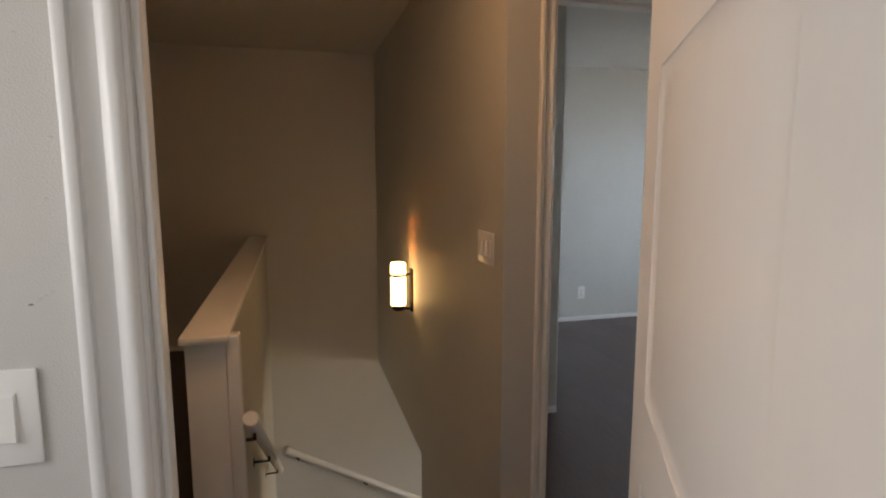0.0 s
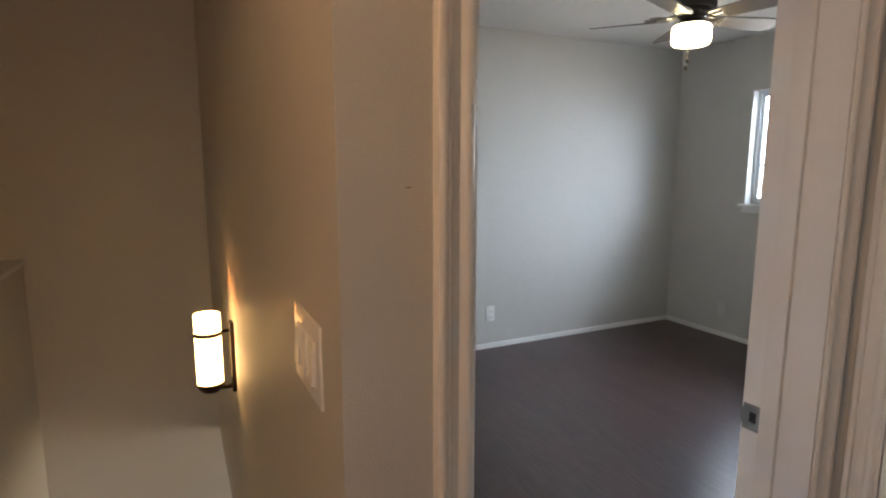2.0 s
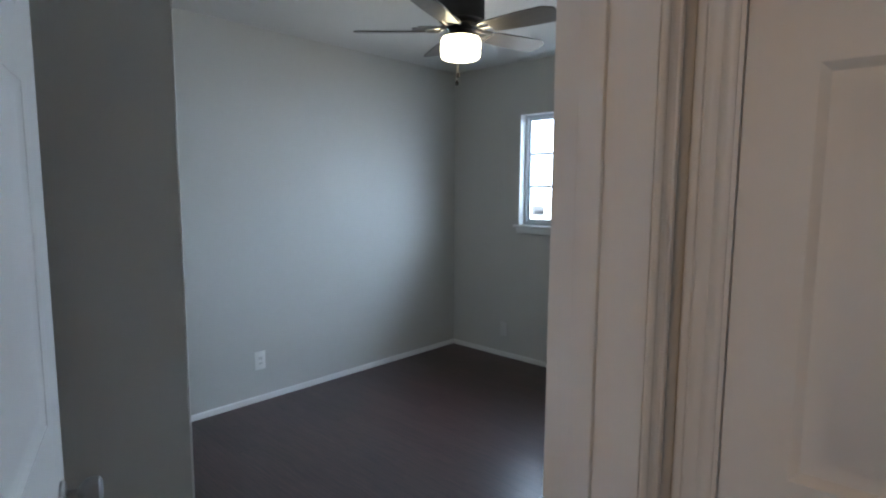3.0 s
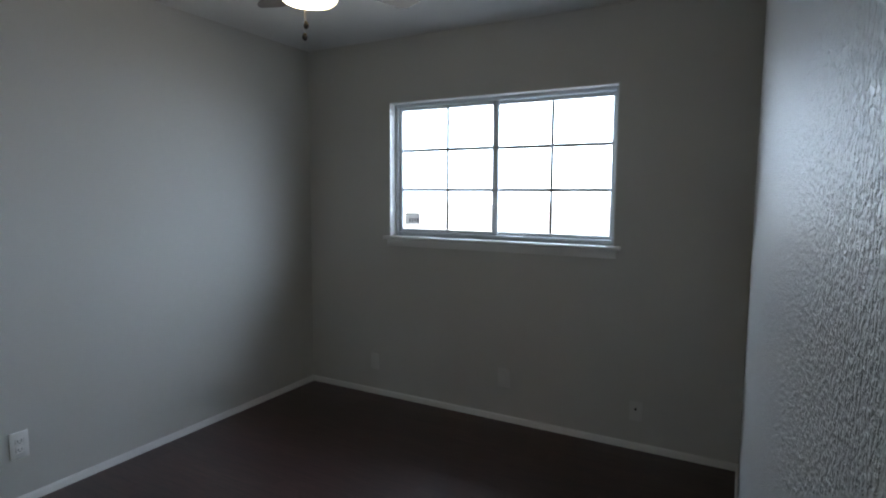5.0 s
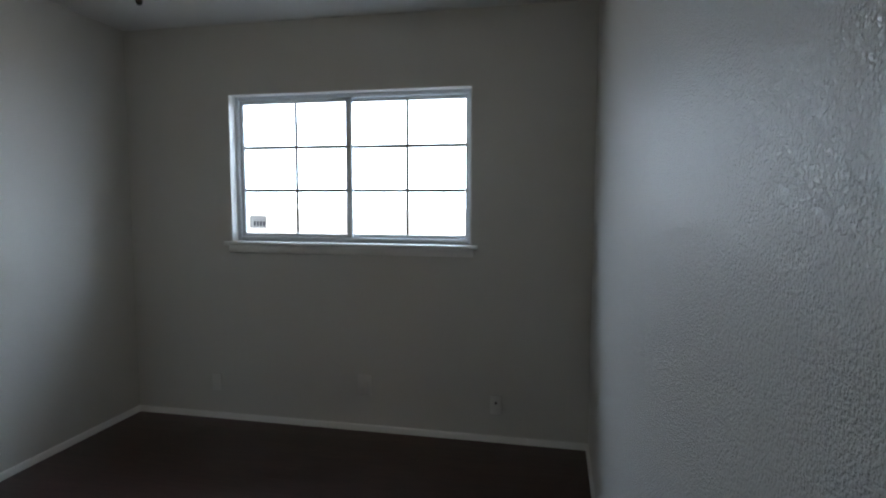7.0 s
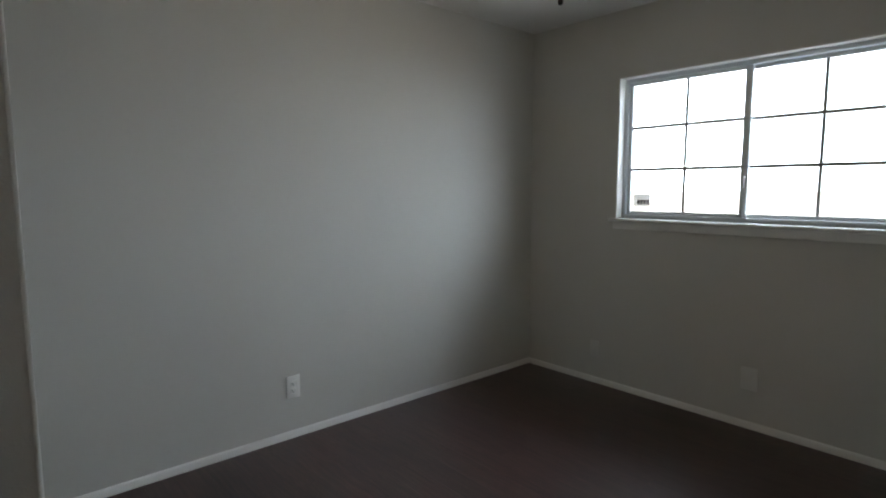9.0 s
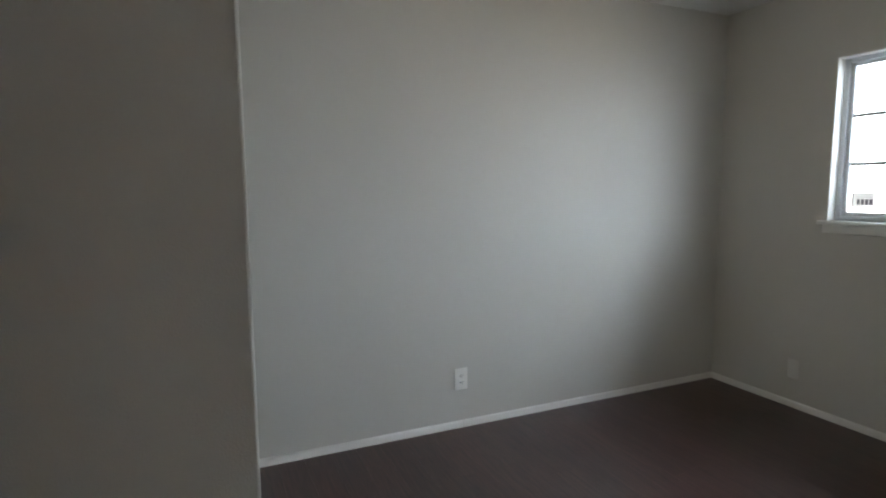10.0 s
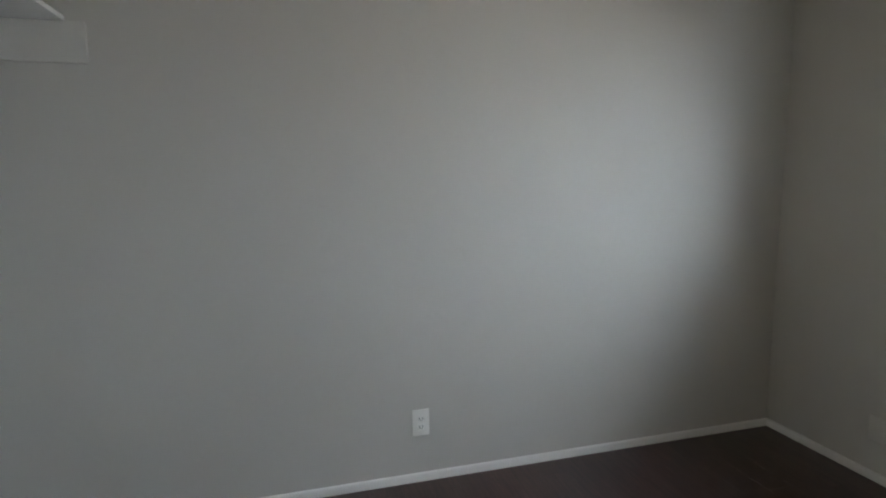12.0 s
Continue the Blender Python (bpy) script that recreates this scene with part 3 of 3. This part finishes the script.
def ceiling_fan():
    f = thing("ceiling_fan", pose(1.507, -1.654, H), "dark flush-mount ceiling fan with five blades and a lit opal drum", "ceiling fan")
    part("canopy", lathe([(0, 0), (0.112, 0), (0.114, -0.006), (0.114, -0.186), (0.108, -0.200), (0, -0.200)]), DARKMETAL, f, "dark cylindrical motor housing")
    part("motor_collar", lathe([(0, -0.200), (0.080, -0.200), (0.088, -0.208), (0.088, -0.222), (0.070, -0.234), (0.056, -0.246), (0, -0.246)]), DARKMETAL, f)
    part("switch_housing", lathe([(0, -0.246), (0.048, -0.246), (0.050, -0.262), (0.060, -0.270), (0.088, -0.273), (0.089, -0.278), (0.084, -0.281), (0, -0.281)]), DARKMETAL, f)
    part("drum_shade", lathe([(0.080, -0.277), (0.090, -0.281), (0.0955, -0.290), (0.097, -0.320), (0.097, -0.354), (0.093, -0.369), (0.084, -0.377), (0.05, -0.381), (0, -0.382)], steps=48), FANGLASS, f, "lit opal glass drum")
    for k in range(5):
        a = 221.0 + 72 * k
        rot = Matrix.Rotation(radians(a), 4, "Z")
        iron = boxes((0.165, 0.235, -0.036, 0.036, -0.243, -0.237), bevel=0.002)
        bmesh.ops.transform(iron, matrix=rot, verts=iron.verts)
        blade = bmesh.new()
        outline = []
        for i in range(25):
            u = i / 24
            x = 0.170 + u * 0.345
            half = 0.052 + 0.016 * math.sin(math.pi * min(1, u * 0.62)) - 0.020 * max(0, u - 0.90) / 0.10
            outline.append((x, half))
        ring = [(x, y) for x, y in outline] + [(x, -y * (0.92 if i < 3 else 1)) for i, (x, y) in enumerate(reversed(outline))]
        top = [blade.verts.new((x, y, 0.003)) for x, y in ring]
        bot = [blade.verts.new((x, y, -0.003)) for x, y in ring]
        blade.faces.new(top)
        blade.faces.new(list(reversed(bot)))
        for i in range(len(ring)):
            j = (i + 1) % len(ring)
            blade.faces.new((top[i], bot[i], bot[j], top[j]))
        bmesh.ops.transform(blade, matrix=rot @ Matrix.Translation((0, 0, -0.249)) @ Matrix.Rotation(radians(-12), 4, "X"), verts=blade.verts)
        b = part("blade", blade, BLADE, f)
        part("blade_iron", iron, CHROME, b)
        for side in (1, -1):
            part("iron_arm", bent_rod([rot @ Vector((x, side * y, z)) for x, y, z in ((0.074, 0.012, -0.226), (0.108, 0.030, -0.240), (0.145, 0.034, -0.238), (0.205, 0.026, -0.236))], 0.008), CHROME, b)
    for x, y, l in ((-0.002, -0.015, 0.035), (-0.020, -0.002, 0.068)):
        ch = bmesh.new()
        add_rod(ch, (x, y, -0.39), (x, y, -0.42 - l + 0.012), 0.0014, 8)
        chain = part("pull_chain", ch, CHROME, f)
        part("fob", lathe([(0, 0.013), (0.006, 0.010), (0.0095, 0.0), (0.0085, -0.008), (0.004, -0.013), (0, -0.014)], Matrix.Translation((x, y, -0.42 - l)), 16), DARKMETAL, chain)
    return f


ceiling_fan()


# ---- sconce ----
def sconce():
    s = thing("wall_sconce", pose(1.49, YS, 0.59), "lit bronze wall sconce with a tall opal glass cylinder", "wall lamp")
    part("backplate", boxes((-0.030, 0.030, -0.016, 0, -0.005, 0.265), bevel=0.005), BRONZE, s)
    ay = -0.090
    arm = bmesh.new()
    add_box(arm, -0.010, 0.010, ay - 0.02, -0.014, 0.006, 0.018, bevel=0.002)
    part("arm", arm, BRONZE, s)
    part("upper_arm", boxes((-0.006, 0.006, ay + 0.044, -0.014, 0.226, 0.236), bevel=0.002), BRONZE, s)
    part("cup", lathe([(0, 0.004), (0.030, 0.004), (0.042, 0.016), (0.049, 0.030), (0.049, 0.040), (0, 0.040)], Matrix.Translation((0, ay, 0))), BRONZE, s)
    part("glass_shade", lathe([(0.030, 0.040), (0.0465, 0.041), (0.0465, 0.300), (0.0435, 0.304), (0.042, 0.300), (0.042, 0.046)], Matrix.Translation((0, ay, 0)), 40), SCONCEGLASS, s, "lit opal glass cylinder")
    part("band", lathe([(0.0468, 0.221), (0.0500, 0.221), (0.0500, 0.237), (0.0468, 0.237), (0.0468, 0.221)], Matrix.Translation((0, ay, 0)), 40), BRONZE, s)
    return s


sconce()

# ---- unseen dome, added to warm and brighten the landing and stairs ----
ll = thing("landing_fill_light", pose(3.42, -4.70, H), "added warm fill light, an unseen dome over the landing", "ceiling light")
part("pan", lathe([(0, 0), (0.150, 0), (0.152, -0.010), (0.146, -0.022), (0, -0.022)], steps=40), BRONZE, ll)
part("dome", lathe([(0, -0.021), (0.138, -0.021), (0.136, -0.045), (0.118, -0.075), (0.080, -0.096), (0.035, -0.104), (0, -0.105)], steps=40), LANDINGFILL, ll, "glowing dome of the added fill light")

# ---- half wall, stairs, rails ----
half_wall = thing("half_wall", pose(0, -4.960, 0), "painted half wall with a white cap beside the stairs", "half wall", kind="structure")
part("core", boxes((0.0, 2.960, -0.0575, 0.0575, -2.5, 0.903)), PAINT, half_wall)
part("end_board", boxes((2.960, 2.976, -0.060, 0.062, -0.01, 0.903), bevel=0.002), TRIM, half_wall, "white trim board on the end")
part("corner_bead", boxes((2.925, 2.982, 0.0625, 0.105, -0.01, 0.922), bevel=0.006), TRIM, half_wall, "white corner strip")
part("cap", boxes((0.0, 3.003, -0.073, 0.076, 0.903, 0.930), bevel=0.008), TRIM, half_wall, "white rounded cap board")

stairs = thing("staircase", pose(0, -4.432, 0), "carpeted stairs going down to a landing", "stairs", kind="structure")
for i in range(11):
    x1 = 2.94 - i * 0.233
    bm = boxes((x1 - 0.233 if i < 10 else 0.0, x1, -0.463, 0.455, -2.1 if i > 9 else -0.1727 * (i + 1) - 0.25, -0.1727 * (i + 1)), bevel=0.012)
    part("step", bm, CARPET, stairs)
for i in range(4):
    y0 = 0.458 + i * 0.225
    part("step", boxes((0.0, 0.62, y0, y0 + 0.225, LOW, -1.9 - 0.165 * (i + 1)), bevel=0.012), CARPET, stairs)


def rail(name, a, b, wall, label):
    r = thing(name, pose(*a), label, "handrail")
    d = Vector(b) - Vector(a)
    bm = bmesh.new()
    add_rod(bm, (0, 0, 0), d, 0.026, 24)
    part("bar", bm, TRIM, r)
    for u in (0.06, 0.42, 0.80):
        p = d * u
        bm = bmesh.new()
        w = Vector(wall)
        add_rod(bm, p - Vector((0, 0, 0.020)), p - Vector((0, 0, 0.055)), 0.006, 10)
        add_rod(bm, p - Vector((0, 0, 0.052)), p + w - Vector((0, 0, 0.052)), 0.006, 10)
        add_rod(bm, p + w * 0.93 - Vector((0, 0, 0.052)), p + w - Vector((0, 0, 0.052)), 0.024, 16)
        part("bracket", bm, BRONZE, r)
    return r


rail("handrail", (3.02, -4.829, 0.655), (0.86, -4.829, -0.70), (0, -0.075, 0), "white painted handrail on dark brackets down the half wall")
rail("handrail", (0.060, -4.80, -0.955), (0.060, -3.15, -1.87), (-0.062, 0, 0), "white painted handrail on the lower stair wall")

# ---- closet ----
cl = thing("closet_shelf", pose(0, YB, 1.929), "white closet shelf resting on wall cleats", "shelf")
part("board", boxes((0.002, XP0 - 0.002, 0.002, 0.604, 0.0, 0.019), bevel=0.002), TRIM, cl)
part("cleat", boxes((0.0005, 0.018, 0.002, 0.668, -0.142, -0.0005), bevel=0.002), PAINT, cl, "wall-coloured cleat board")
part("cleat", boxes((0.0185, XP0 - 0.02, 0.0005, 0.018, -0.09, -0.0005), bevel=0.002), PAINT, cl)
part("batten", boxes((0.019, XP0 - 0.004, 0.225, 0.247, -0.020, -0.0005), bevel=0.002), TRIM, cl)
cr = thing("closet_rod", pose(0, -3.462, 1.823), "white round closet rod under the shelf", "closet rod")
bm = bmesh.new()
add_rod(bm, (0.022, 0, 0), (XP0 - 0.004, 0, 0), 0.0165, 20)
part("bar", bm, TRIM, cr)
part("socket", lathe([(0, 0), (0.030, 0), (0.030, 0.010), (0.022, 0.014), (0, 0.014)], Matrix.Translation((0.019, 0, 0)) @ Matrix.Rotation(radians(90), 4, "Y"), 20), TRIM, cr)


# ---- small marks on the walls ----
for m, label in ((pose(XH, -3.879, 1.409, 0, 0, 90) @ Matrix.Diagonal((0.55, 1, 0.3, 1)), "tiny nail hole in the door wall"), (pose(XB1, -5.010, 1.262, 0, 0, 90) @ Matrix.Diagonal((0.4, 1, 0.5, 1)), "chipped spot in the bathroom wall paint"), (pose(0, -5.884, 0.321, 0, 0, 90), "small scuff above the loft baseboard")):
    mark = thing("wall_mark", m, label, "mark", "marks on the walls")
    part("chip", lathe([(0, 0.0012), (0.003, 0.001), (0.0055, 0.0)], Matrix.Rotation(radians(90), 4, "X") @ Matrix.Diagonal((1.6, 0.5, 1, 1)), 10), SCUFF, mark)


# lumps of dried paint on the bathroom wall
for y, z in ((-5.001, 1.605), (-5.001, 1.268), (-4.994, 1.273), (-4.986, 1.277), (-4.983, 1.40), (-4.971, 1.478)):
    lump = thing("paint_lump", pose(XB1, y, z, 0, 0, 90), "small lump of dried paint on the bathroom wall", "paint lump", "lumps of paint")
    part("blob", lathe([(0, 0.0009), (0.0018, 0.0007), (0.0032, 0.0003), (0.0042, 0.0)], Matrix.Rotation(radians(90), 4, "X") @ Matrix.Diagonal((1.2, 0.7, 1, 1)), 10), PAINT, lump)


# ---- floor boards: laid along x, staggered ----
def boards(parent, x0, x1, y0, y1, seed):
    rnd = random.Random(seed)
    w, length, meshes, y = 0.128, 1.22, {}, y1
    while y > y0 + 0.01:
        width = min(w, y - y0)
        x = x0 - rnd.uniform(0.1, 1.1)
        while x < x1:
            a, b = max(x, x0), min(x + length, x1)
            if b - a > 0.03:
                key = (round(b - a, 3), round(width, 3))
                if key not in meshes:
                    bm = boxes((0.0001, b - a - 0.0001, -width + 0.0001, -0.0001, -0.012, 0.0), bevel=0.0)
                    top = [e for e in bm.edges if all(v.co.z > -0.001 for v in e.verts)]
                    bmesh.ops.bevel(bm, geom=top, offset=0.00015, segments=1, affect="EDGES")
                    bmesh.ops.recalc_face_normals(bm, faces=bm.faces)
                    me = bpy.data.meshes.new("plank")
                    bm.to_mesh(me)
                    bm.free()
                    me.materials.append(WOOD)
                    meshes[key] = me
                ob = new("plank", meshes[key])
                ob.parent = parent
                ob.location = (a, y, 0)
            x += length
        y -= width


boards(floor, 0.0, XE, YB, 0.0, 3)
boards(floor, XE, XB0 + 0.05, -5.0, YL, 5)
boards(floor_loft, 0.0, XB0 + 0.05, -8.56, -5.0, 7)
